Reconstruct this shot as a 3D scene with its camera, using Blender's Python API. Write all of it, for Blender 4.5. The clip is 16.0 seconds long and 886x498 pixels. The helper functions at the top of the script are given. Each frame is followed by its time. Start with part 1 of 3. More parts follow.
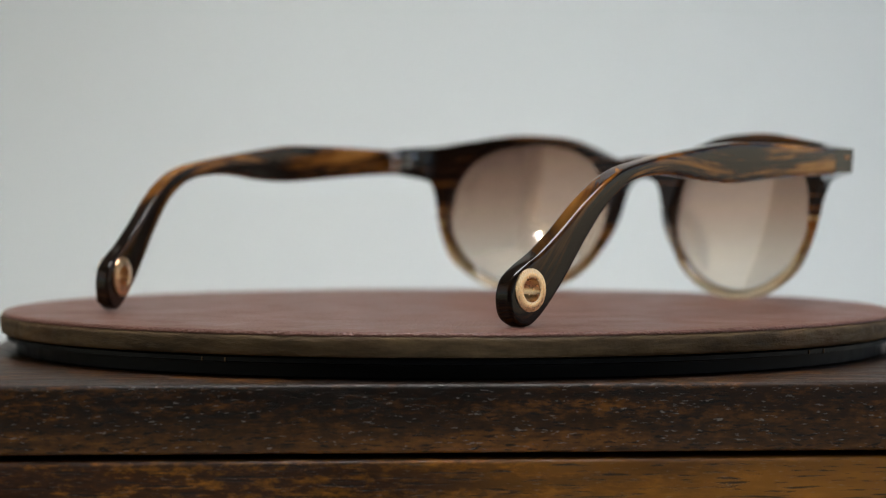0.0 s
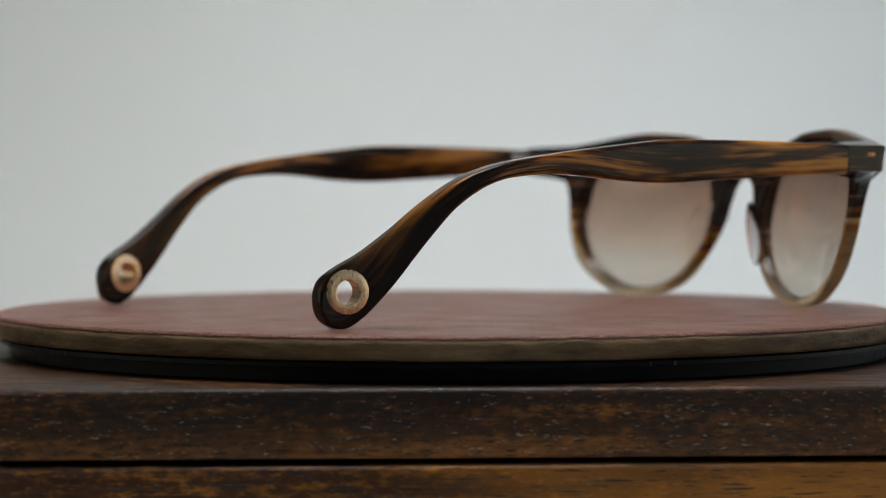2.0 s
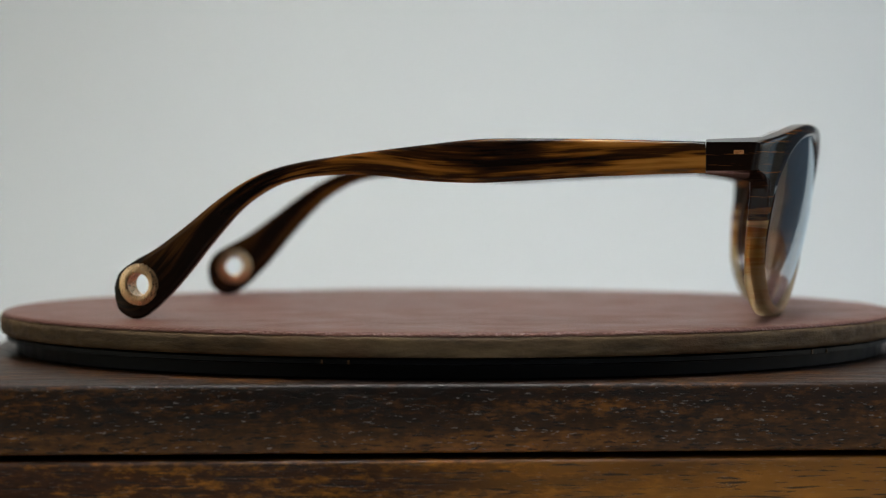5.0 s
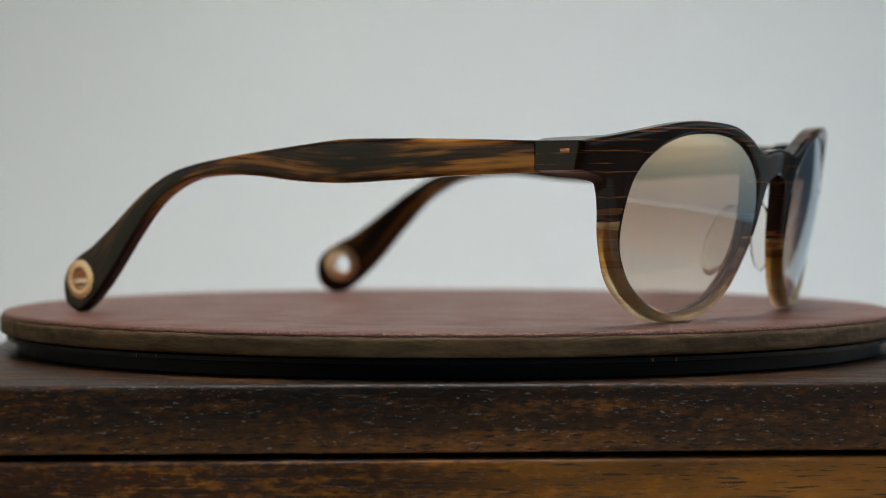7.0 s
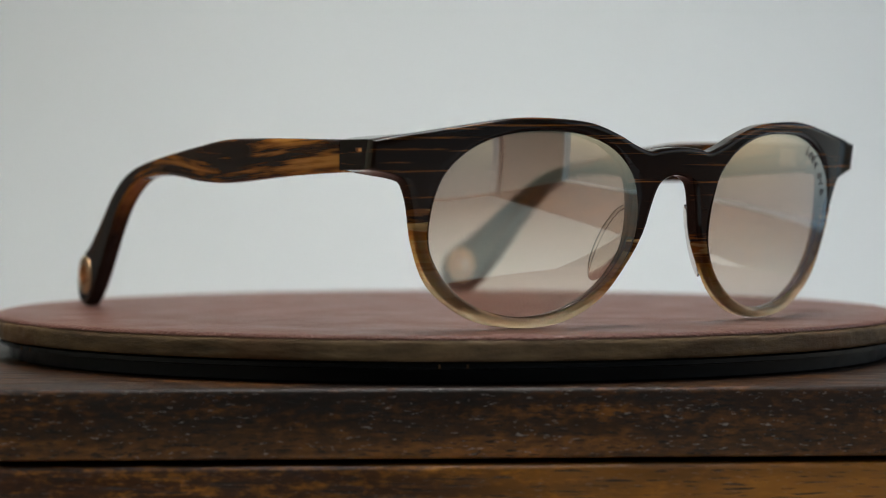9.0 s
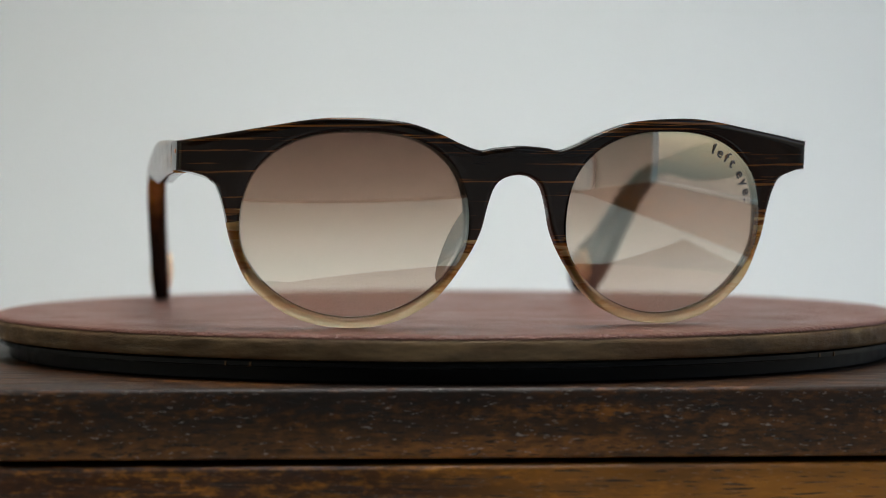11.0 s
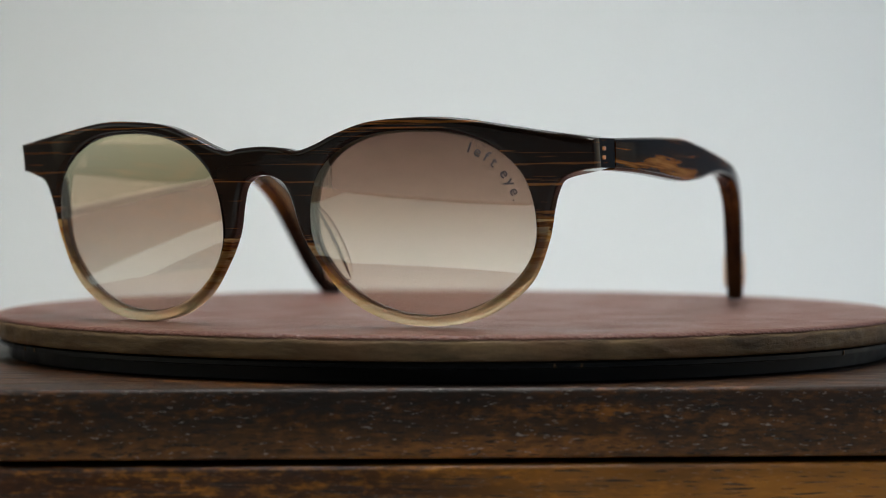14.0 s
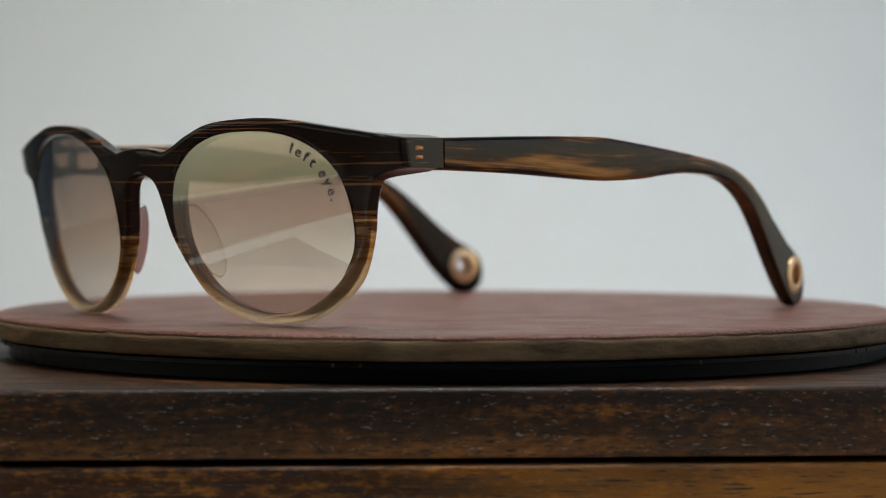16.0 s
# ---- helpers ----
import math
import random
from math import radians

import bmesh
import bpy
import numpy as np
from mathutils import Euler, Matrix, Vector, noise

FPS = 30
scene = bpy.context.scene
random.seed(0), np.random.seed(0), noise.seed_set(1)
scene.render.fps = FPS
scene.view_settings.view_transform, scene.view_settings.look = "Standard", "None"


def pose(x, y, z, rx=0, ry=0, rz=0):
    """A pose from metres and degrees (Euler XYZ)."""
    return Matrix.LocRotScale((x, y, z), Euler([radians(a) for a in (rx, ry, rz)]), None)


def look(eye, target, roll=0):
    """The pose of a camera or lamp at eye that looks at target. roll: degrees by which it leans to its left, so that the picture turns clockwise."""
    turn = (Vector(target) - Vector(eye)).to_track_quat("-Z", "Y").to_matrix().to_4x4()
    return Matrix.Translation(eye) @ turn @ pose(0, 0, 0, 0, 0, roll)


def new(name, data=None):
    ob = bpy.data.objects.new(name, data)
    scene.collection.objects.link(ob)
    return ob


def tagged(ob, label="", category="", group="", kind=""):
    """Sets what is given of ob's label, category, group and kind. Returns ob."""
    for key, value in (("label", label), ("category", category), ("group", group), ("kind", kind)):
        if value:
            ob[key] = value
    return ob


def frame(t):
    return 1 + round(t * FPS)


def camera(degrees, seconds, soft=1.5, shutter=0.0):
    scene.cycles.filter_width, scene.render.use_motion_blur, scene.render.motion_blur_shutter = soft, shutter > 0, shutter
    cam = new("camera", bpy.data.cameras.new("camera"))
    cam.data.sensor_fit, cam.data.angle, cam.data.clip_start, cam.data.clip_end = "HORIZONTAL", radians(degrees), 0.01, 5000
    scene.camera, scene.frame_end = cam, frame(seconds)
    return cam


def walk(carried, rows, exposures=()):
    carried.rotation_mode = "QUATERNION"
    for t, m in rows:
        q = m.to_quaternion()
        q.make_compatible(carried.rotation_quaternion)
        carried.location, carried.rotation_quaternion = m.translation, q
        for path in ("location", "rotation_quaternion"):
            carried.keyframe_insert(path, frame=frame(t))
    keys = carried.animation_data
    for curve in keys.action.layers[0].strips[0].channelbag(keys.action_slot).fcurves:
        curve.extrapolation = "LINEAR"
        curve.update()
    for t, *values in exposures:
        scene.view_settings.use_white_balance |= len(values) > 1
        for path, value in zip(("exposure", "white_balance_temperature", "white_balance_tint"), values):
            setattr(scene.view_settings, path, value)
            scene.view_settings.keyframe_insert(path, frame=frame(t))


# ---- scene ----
# Sunglasses on a leather-topped turntable, on a small wooden box, before a pale paper sweep.
D, H, DOWN = 0.6102, 0.0301, 1.441
NEAR, FAR_BACK = 0.0, 0.0105
cam = camera(20.4, 16.0, soft=0.9)
cam.data.dof.use_dof = True
cam.data.dof.focus_distance = 0.530
cam.data.dof.aperture_fstop = 13.0


def eye(back):
    return pose(0, -D - back, H, 90 - DOWN, 0, 0.146)


walk(cam, [(0.0, eye(FAR_BACK)), (1.1, eye(FAR_BACK)), (1.4, eye(NEAR)), (2.6, eye(NEAR)), (2.9, eye(FAR_BACK)),
           (7.6, eye(FAR_BACK)), (8.0, eye(NEAR)), (16.0, eye(NEAR))], exposures=[(0.0, -0.12), (1.5, -0.13), (4.0, -0.12), (7.0, -0.17), (8.0, -0.23), (9.0, -0.13), (11.5, 0.0), (14.0, 0.0), (15.0, -0.05), (16.0, -0.13)])

# ---- world and light ----
world = bpy.data.worlds.new("world")
scene.world = world
world.use_nodes = True
sky = world.node_tree.nodes.new("ShaderNodeTexSky")
sky.sky_type, sky.sun_disc, sky.sun_elevation, sky.sun_rotation = "NISHITA", False, radians(40), radians(90)
world.node_tree.nodes["Background"].inputs[1].default_value = 0.1
world.node_tree.links.new(sky.outputs[0], world.node_tree.nodes["Background"].inputs[0])

win = bpy.data.lights.new("window_light", "AREA")
win.shape, win.size, win.size_y, win.energy, win.color = "RECTANGLE", 3.0, 1.5, 4.1, (0.48, 0.77, 1.0)
new("window_light", win).matrix_world = look((1.88, 0.05, 0.42), (0, 0.05, 0.42))
west = bpy.data.lights.new("west_window_light", "AREA")
west.shape, west.size, west.size_y, west.energy, west.color = "RECTANGLE", 2.4, 1.4, 5.0, (1.0, 0.89, 0.58)
new("west_window_light", west).matrix_world = look((-1.88, -0.95, 0.4), (0, -0.95, 0.4))
south = bpy.data.lights.new("doorway_light", "AREA")
south.shape, south.size, south.size_y, south.energy, south.color = "RECTANGLE", 0.75, 2.05, 1.4, (0.62, 0.85, 1.0)
new("doorway_light", south).matrix_world = look((1.45, -2.33, 0.175), (1.45, 0, 0.175))
PANEL_STRENGTH = 18.6
BULB_STRENGTH = 90.0


# ---- materials ----
class Mat:
    """A node material on the Principled shader."""

    def __init__(self, name, **inputs):
        self.m = bpy.data.materials.new(name)
        self.m.use_nodes = True
        self.t = self.m.node_tree
        self.b = self.t.nodes["Principled BSDF"]
        for k, v in inputs.items():
            self.put(self.b, k.replace("_", " "), v)

    def put(self, node, key, value):
        if hasattr(value, "is_output"):
            self.t.links.new(value, node.inputs[key])
        elif isinstance(value, tuple) and len(value) == 3 and node.inputs[key].type == "RGBA":
            node.inputs[key].default_value = (*value, 1)
        else:
            node.inputs[key].default_value = value

    def node(self, kind, out=0, **inputs):
        n = self.t.nodes.new("ShaderNode" + kind)
        for k, v in inputs.items():
            self.put(n, int(k[1:]) if k[0] == "i" and k[1:].isdigit() else k.replace("_", " "), v)
        return n.outputs[out]

    def coords(self, scale=(1, 1, 1), rot=(0, 0, 0)):
        c = self.t.nodes.new("ShaderNodeTexCoord").outputs["Object"]
        return self.node("Mapping", Vector=c, Scale=scale, Rotation=rot)

    def noise(self, scale, detail=3.0, rough=0.55, squash=(1, 1, 1)):
        return self.node("TexNoise", Vector=self.coords(squash), Scale=scale, Detail=detail, Roughness=rough)

    def ramp(self, fac, stops):
        n = self.t.nodes.new("ShaderNodeValToRGB")
        self.t.links.new(fac, n.inputs[0])
        e = n.color_ramp.elements
        while len(e) < len(stops):
            e.new(0.5)
        for el, (p, c) in zip(e, stops):
            el.position = p
            el.color = (*c, 1) if isinstance(c, tuple) else (c, c, c, 1)
        return n.outputs[0]

    def math(self, op, a, b=0.0, c=0.0):
        n = self.t.nodes.new("ShaderNodeMath")
        n.operation = op
        for i, v in enumerate((a, b, c)):
            self.put(n, i, v)
        return n.outputs[0]

    def mix(self, fac, a, b, blend="MIX"):
        n = self.t.nodes.new("ShaderNodeMix")
        n.data_type, n.blend_type = "RGBA", blend
        self.put(n, 0, fac)
        self.put(n, 6, a)
        self.put(n, 7, b)
        return n.outputs[2]

    def bump(self, height, strength, distance):
        self.put(self.b, "Normal", self.node("Bump", Height=height, Strength=strength, Distance=distance))

    def axis(self, which):
        c = self.t.nodes.new("ShaderNodeTexCoord").outputs["Object"]
        n = self.t.nodes.new("ShaderNodeSeparateXYZ")
        self.t.links.new(c, n.inputs[0])
        return n.outputs[which]


def acetate_front():
    """Layered acetate: black-brown above, amber bands, clear champagne below."""
    m = Mat("layered_acetate", IOR=1.49, Specular_IOR_Level=0.22, Coat_Weight=0.03, Coat_Roughness=0.03)
    z = m.axis(2)
    wob = m.noise(1, 4, 0.65, (42, 40, 640))
    inner = m.ramp(m.math("MULTIPLY", m.math("ABSOLUTE", m.axis(0)), 10.0), [(0.10, 1.0), (0.28, 0.0)])
    h = m.math("MULTIPLY_ADD", m.math("SUBTRACT", wob, 0.5), 0.0105, m.math("MULTIPLY_ADD", inner, 0.0055, z))
    g = m.math("MULTIPLY", h, 1 / 0.045)
    base = m.ramp(g, [(0.0, (1.0, 0.85, 0.61)), (0.22, (1.0, 0.78, 0.48)), (0.34, (0.95, 0.60, 0.20)), (0.42, (0.76, 0.34, 0.06)),
                      (0.49, (0.44, 0.15, 0.025)), (0.535, (0.020, 0.009, 0.005)), (1.0, (0.008, 0.0045, 0.003))])
    streak = m.ramp(m.noise(1, 4, 0.7, (11, 30, 820)), [(0.0, 0.0), (0.585, 0.0), (0.61, 1.0), (1.0, 1.0)])
    dark = m.ramp(m.noise(1, 3, 0.6, (60, 30, 560)), [(0.0, 1.0), (0.46, 1.0), (0.485, 0.0), (1.0, 0.0)])
    low = m.ramp(g, [(0.0, 0.0), (0.28, 0.0), (0.36, 0.55), (0.54, 0.9), (0.56, 0.0), (1.0, 0.0)])
    col = m.mix(m.math("MULTIPLY", dark, low), base, (0.16, 0.055, 0.014))
    flame = m.ramp(m.noise(1, 3, 0.6, (70, 70, 420)), [(0.0, 0.0), (0.50, 0.0), (0.56, 1.0), (1.0, 1.0)])
    foot = m.ramp(g, [(0.0, 0.12), (0.16, 0.28), (0.34, 0.55), (0.46, 0.0)])
    col = m.mix(m.math("MULTIPLY", flame, foot), col, (0.62, 0.22, 0.035))
    pale = m.ramp(m.noise(1, 2, 0.5, (48, 40, 430)), [(0.0, 0.0), (0.53, 0.0), (0.56, 1.0), (1.0, 1.0)])
    band = m.ramp(g, [(0.0, 0.0), (0.36, 0.0), (0.42, 0.75), (0.52, 0.75), (0.545, 0.0), (1.0, 0.0)])
    col = m.mix(m.math("MULTIPLY", pale, band), col, (0.95, 0.62, 0.24))
    top = m.ramp(g, [(0.0, 0.0), (0.52, 0.0), (0.56, 0.9), (1.0, 0.6)])
    col = m.mix(m.math("MULTIPLY", streak, top), col, (0.24, 0.085, 0.018))
    m.put(m.b, "Base Color", col)
    m.put(m.b, "Transmission Weight", m.ramp(g, [(0.0, 0.96), (0.30, 0.94), (0.46, 0.80), (0.54, 0.0)]))
    m.put(m.b, "Subsurface Weight", m.ramp(g, [(0.0, 1.0), (0.28, 0.9), (0.50, 0.4), (0.55, 0.0)]))
    m.put(m.b, "Subsurface Radius", (1.0, 0.8, 0.6))
    m.put(m.b, "Subsurface Scale", 0.003)
    lit = m.node("BsdfTranslucent", Color=col)
    body = m.t.nodes.new("ShaderNodeMixShader")
    m.put(body, 0, m.ramp(g, [(0.0, 0.32), (0.30, 0.32), (0.50, 0.34), (0.54, 0.0)]))
    m.t.links.new(m.b.outputs[0], body.inputs[1])
    m.t.links.new(lit, body.inputs[2])
    m.t.links.new(body.outputs[0], m.t.nodes["Material Output"].inputs[0])
    m.put(m.b, "Roughness", m.ramp(m.noise(160, 3), [(0.3, 0.03), (0.7, 0.07)]))
    m.bump(m.noise(90, 2), 0.05, 0.0006)
    return m.m


def acetate_temple():
    """Streaked brown acetate of the temples."""
    m = Mat("streaked_acetate", IOR=1.49, Specular_IOR_Level=0.22, Coat_Weight=0.04, Coat_Roughness=0.03)
    uv = m.t.nodes.new("ShaderNodeTexCoord").outputs["UV"]
    big = m.node("TexNoise", Vector=m.node("Mapping", Vector=uv, Scale=(26, 210, 1)), Scale=1.0, Detail=3.0, Roughness=0.55)
    fine = m.node("TexNoise", Vector=m.node("Mapping", Vector=uv, Scale=(34, 900, 1)), Scale=1.0, Detail=4.0, Roughness=0.65)
    s = m.math("ADD", m.math("MULTIPLY", big, 0.68), m.math("MULTIPLY", fine, 0.32))
    col = m.ramp(s, [(0.0, (0.006, 0.004, 0.003)), (0.44, (0.010, 0.005, 0.0035)), (0.50, (0.048, 0.017, 0.005)),
                     (0.55, (0.28, 0.098, 0.014)), (0.62, (0.50, 0.205, 0.035)), (1.0, (0.55, 0.28, 0.08))])
    dim = m.ramp(m.math("MULTIPLY_ADD", m.axis(0), 20.0, 0.5), [(0.45, 0.0), (0.55, 0.03)])     # the left tip is the darker one
    tip = m.ramp(m.math("SUBTRACT", m.math("MULTIPLY", m.axis(2), 20.0), dim), [(0.0, 0.92), (0.26, 0.90), (0.42, 0.78), (0.66, 0.0)])
    m.put(m.b, "Base Color", m.mix(tip, col, (0.010, 0.006, 0.004)))
    m.put(m.b, "Roughness", m.ramp(m.noise(160, 3), [(0.3, 0.10), (0.7, 0.17)]))
    m.bump(m.noise(80, 2), 0.05, 0.0006)
    return m.m


def tinted_lens(name, shine, least, coat):
    """Gradient tint, brown above and pale below, with a coated surface."""
    m = Mat(name)
    g = m.math("MULTIPLY", m.axis(2), 1 / 0.045)
    tint = m.ramp(g, [(0.0, (0.97, 0.925, 0.88)), (0.20, (0.93, 0.865, 0.80)), (0.55, (0.71, 0.580, 0.50)), (0.93, (0.44, 0.330, 0.280))])
    clear = m.node("BsdfTransparent", Color=tint)
    face = m.node("LayerWeight", 1, Blend=0.5)
    gloss = m.node("BsdfAnisotropic", Color=m.ramp(face, [(0.25, coat), (0.60, (0.80, 0.92, 1.0))]), Roughness=0.0)
    fres = m.math("MULTIPLY_ADD", m.math("POWER", face, 4.5), shine, least)
    mixed = m.t.nodes.new("ShaderNodeMixShader")
    m.put(mixed, 0, fres)
    m.t.links.new(clear, mixed.inputs[1])
    m.t.links.new(gloss, mixed.inputs[2])
    m.t.links.new(mixed.outputs[0], m.t.nodes["Material Output"].inputs[0])
    return m.m


def clear_acetate():
    m = Mat("clear_acetate", Base_Color=(0.97, 0.94, 0.88), IOR=1.42, Transmission_Weight=1.0)
    m.put(m.b, "Roughness", m.ramp(m.noise(300), [(0.3, 0.05), (0.7, 0.12)]))
    return m.m


def brushed_metal(name, colour, lo, hi):
    m = Mat(name, Metallic=1.0)
    n = m.noise(1, 4, 0.7, (900, 2500, 900))
    m.put(m.b, "Base Color", m.mix(n, colour, tuple(c * 0.75 for c in colour)))
    m.put(m.b, "Roughness", m.ramp(n, [(0.3, lo), (0.7, hi)]))
    m.bump(n, 0.12, 0.0002)
    return m.m


def leather():
    m = Mat("red_leather", Specular_IOR_Level=0.38)
    pebble = m.node("TexVoronoi", Vector=m.coords(), Scale=1100.0)
    big = m.noise(22, 5)
    col = m.mix(m.ramp(big, [(0.3, 0.0), (0.7, 1.0)]), (0.172, 0.074, 0.054), (0.232, 0.102, 0.075))
    m.put(m.b, "Base Color", m.mix(m.ramp(m.noise(500, 3), [(0.35, 0.0), (0.7, 0.35)]), col, (0.125, 0.050, 0.041)))
    m.put(m.b, "Roughness", m.ramp(m.noise(60, 4), [(0.3, 0.34), (0.7, 0.52)]))
    m.bump(m.math("ADD", pebble, m.math("MULTIPLY", m.noise(240, 4), 0.8)), 0.6, 0.0005)
    return m.m


def hide_edge():
    m = Mat("raw_hide_edge", Specular_IOR_Level=0.25)
    n = m.noise(1, 5, 0.65, (70, 70, 330))
    col = m.ramp(n, [(0.32, (0.055, 0.033, 0.015)), (0.5, (0.115, 0.072, 0.035)), (0.68, (0.182, 0.116, 0.055))])
    m.put(m.b, "Base Color", m.mix(m.ramp(m.noise(40, 2), [(0.5, 0.0), (0.7, 0.5)]), col, (0.16, 0.075, 0.034)))
    m.put(m.b, "Roughness", 0.62)
    m.bump(m.math("ADD", n, m.math("MULTIPLY", m.noise(900, 3), 0.3)), 0.6, 0.0008)
    return m.m


def black_plastic():
    m = Mat("black_plastic", Base_Color=(0.004, 0.004, 0.0045), Specular_IOR_Level=0.1)
    m.put(m.b, "Roughness", m.ramp(m.noise(220, 3), [(0.3, 0.30), (0.7, 0.50)]))
    return m.m


def wood(name, dark, mid, warm, pores, spec, cloudy, pore_run, lit_side, streak=0.0):
    """Oiled open-pored wood, its grain along x."""
    m = Mat(name, Specular_IOR_Level=spec)
    grain = m.noise(1, 8, 0.72, (16, 60, 170))
    fine = m.noise(1, 5, 0.7, (260, 500, 620))
    cloud = m.noise(1, 4, 0.55, (16, 20, 80))
    tone = m.math("ADD", m.math("MULTIPLY", grain, 0.55), m.math("MULTIPLY", fine, 0.45))
    col = m.ramp(tone, [(0.39, dark), (0.50, mid), (0.63, warm)])
    # light from the right is put into the colour: warmer, brighter along +x
    side_ramp = m.ramp(m.math("MULTIPLY_ADD", m.axis(0), 4.2, m.noise(1, 3, 0.5, (9, 9, 40))), [(0.45, 0.0), (0.95, 1.0)])
    col = m.mix(m.math("MULTIPLY", side_ramp, lit_side), col, warm)
    # the lid's colour turns warmer towards its lower edge, weighted by the last argument
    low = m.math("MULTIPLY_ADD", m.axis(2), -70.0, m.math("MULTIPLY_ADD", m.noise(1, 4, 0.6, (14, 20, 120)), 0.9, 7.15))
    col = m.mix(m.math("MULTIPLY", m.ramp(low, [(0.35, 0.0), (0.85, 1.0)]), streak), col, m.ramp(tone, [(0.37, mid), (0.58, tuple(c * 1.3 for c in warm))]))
    col = m.mix(m.math("MULTIPLY", m.ramp(cloud, [(0.42, 1.0), (0.58, 0.0)]), cloudy), col, dark)
    pore = m.ramp(m.noise(1, 3, 0.6, (pore_run, 1100, 1700)), [(0.58, 0.0), (0.62, 1.0)])
    col = m.mix(m.math("MULTIPLY", pore, 0.85), col, (0.005, 0.003, 0.002))
    dust = m.ramp(m.noise(1, 2, 0.5, (480, 1800, 2600)), [(0.665, 0.0), (0.70, 1.0)])
    col = m.mix(m.math("MULTIPLY", dust, pores), col, (0.40, 0.38, 0.36))
    m.put(m.b, "Base Color", col)
    m.put(m.b, "Roughness", m.ramp(m.noise(1, 4, 0.6, (60, 400, 500)), [(0.3, 0.33), (0.7, 0.56)]))
    m.bump(m.math("SUBTRACT", m.math("MULTIPLY", tone, 1.2), pore), 0.42, 0.0005)
    return m.m


def paper():
    m = Mat("pale_paper", Specular_IOR_Level=0.15)
    m.put(m.b, "Base Color", m.mix(m.noise(3, 4), (0.71, 0.745, 0.745), (0.75, 0.78, 0.78)))
    m.put(m.b, "Roughness", 0.8)
    m.bump(m.noise(700, 3), 0.05, 0.0003)
    return m.m


def plaster(name, colour):
    m = Mat(name)
    m.put(m.b, "Base Color", m.mix(m.noise(4, 5), colour, tuple(c * 0.85 for c in colour)))
    m.put(m.b, "Roughness", 0.85)
    m.bump(m.noise(180, 4), 0.2, 0.001)
    return m.m


def glow(name, colour, strength):
    m = Mat(name, Base_Color=(0.8, 0.8, 0.8))
    m.put(m.b, "Emission Color", colour)
    m.put(m.b, "Emission Strength", strength)
    return m.m


def ink(name, colour, rough):
    m = Mat(name)
    m.put(m.b, "Base Color", m.mix(m.noise(900, 2), colour, tuple(c * 0.7 for c in colour)))
    m.put(m.b, "Roughness", rough)
    return m.m


ACETATE, STREAKED, LENS, CLEAR = acetate_front(), acetate_temple(), tinted_lens("gradient_lens", 0.75, 0.28, (0.98, 1.0, 0.86)), clear_acetate()
BRASS = brushed_metal("pale_gold_metal", (0.88, 0.58, 0.33), 0.20, 0.40)
COPPER = brushed_metal("copper_pin", (0.62, 0.27, 0.10), 0.25, 0.4)
CHROME = brushed_metal("polished_steel", (0.80, 0.80, 0.80), 0.12, 0.25)
LEATHER, HIDE, BLACK = leather(), hide_edge(), black_plastic()
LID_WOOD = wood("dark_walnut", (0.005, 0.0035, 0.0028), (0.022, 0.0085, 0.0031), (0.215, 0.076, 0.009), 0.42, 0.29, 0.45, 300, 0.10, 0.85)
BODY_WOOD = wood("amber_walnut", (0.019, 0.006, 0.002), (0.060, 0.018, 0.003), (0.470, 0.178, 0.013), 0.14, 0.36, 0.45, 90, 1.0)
PAPER = paper()
SAGE_PAINT = plaster("sage_plaster", (0.54, 0.56, 0.50))
SLATE_PAINT = plaster("slate_plaster", (0.20, 0.25, 0.30))
DIM_PAINT, WALL_PAINT, CEILING_PAINT, FLOOR_PAINT = plaster("brown_plaster", (0.06, 0.05, 0.042)), plaster("cream_plaster", (0.66, 0.62, 0.55)), plaster("white_ceiling", (0.7, 0.7, 0.69)), plaster("grey_floor", (0.34, 0.30, 0.25))
LENS_BACK = tinted_lens("coated_lens_back", 0.45, 0.035, (1.0, 0.88, 0.98))
WORN = ink("worn_print", (0.07, 0.065, 0.06), 0.35)
LENS_EDGE = ink("dark_lens_edge", (0.050, 0.024, 0.014), 0.18)
INK, FOIL = ink("grey_print", (0.075, 0.075, 0.085), 0.5), ink("silver_print", (0.22, 0.22, 0.23), 0.4)


# ---- mesh helpers ----
def put(name, bm, material, parent=None, label="", smooth=True):
    mesh = bpy.data.meshes.new(name)
    bmesh.ops.recalc_face_normals(bm, faces=bm.faces)
    for f in bm.faces:
        f.smooth = smooth
    bm.to_mesh(mesh)
    bm.free()
    mesh.materials.append(material)
    ob = new(name, mesh)
    ob.parent = parent
    if label:
        tagged(ob, label)
    return ob


def sharp(ob, degrees=35):
    ob.data.set_sharp_from_angle(angle=radians(degrees))
    return ob


def flat_sided(ob):
    """Lets the broad faces set the shading, so that only the rounded edges turn."""
    mod = ob.modifiers.new("weighted", "WEIGHTED_NORMAL")
    mod.keep_sharp, mod.weight = True, 80
    return ob


def catmull(points, steps, before=None, after=None):
    """A smooth line of steps samples for each span through the points (arrays of any width)."""
    p = [np.array(q, float) for q in points]
    p = [2 * p[0] - p[1] if before is None else np.array(before, float), *p, 2 * p[-1] - p[-2] if after is None else np.array(after, float)]
    out = []
    for i in range(1, len(p) - 2):
        for k in range(steps):
            u = k / steps
            out.append(0.5 * (2 * p[i] + (p[i + 1] - p[i - 1]) * u + (2 * p[i - 1] - 5 * p[i] + 4 * p[i + 1] - p[i + 2]) * u * u
                              + (3 * p[i] - p[i - 1] - 3 * p[i + 1] + p[i + 2]) * u ** 3))
    out.append(p[-2])
    return out


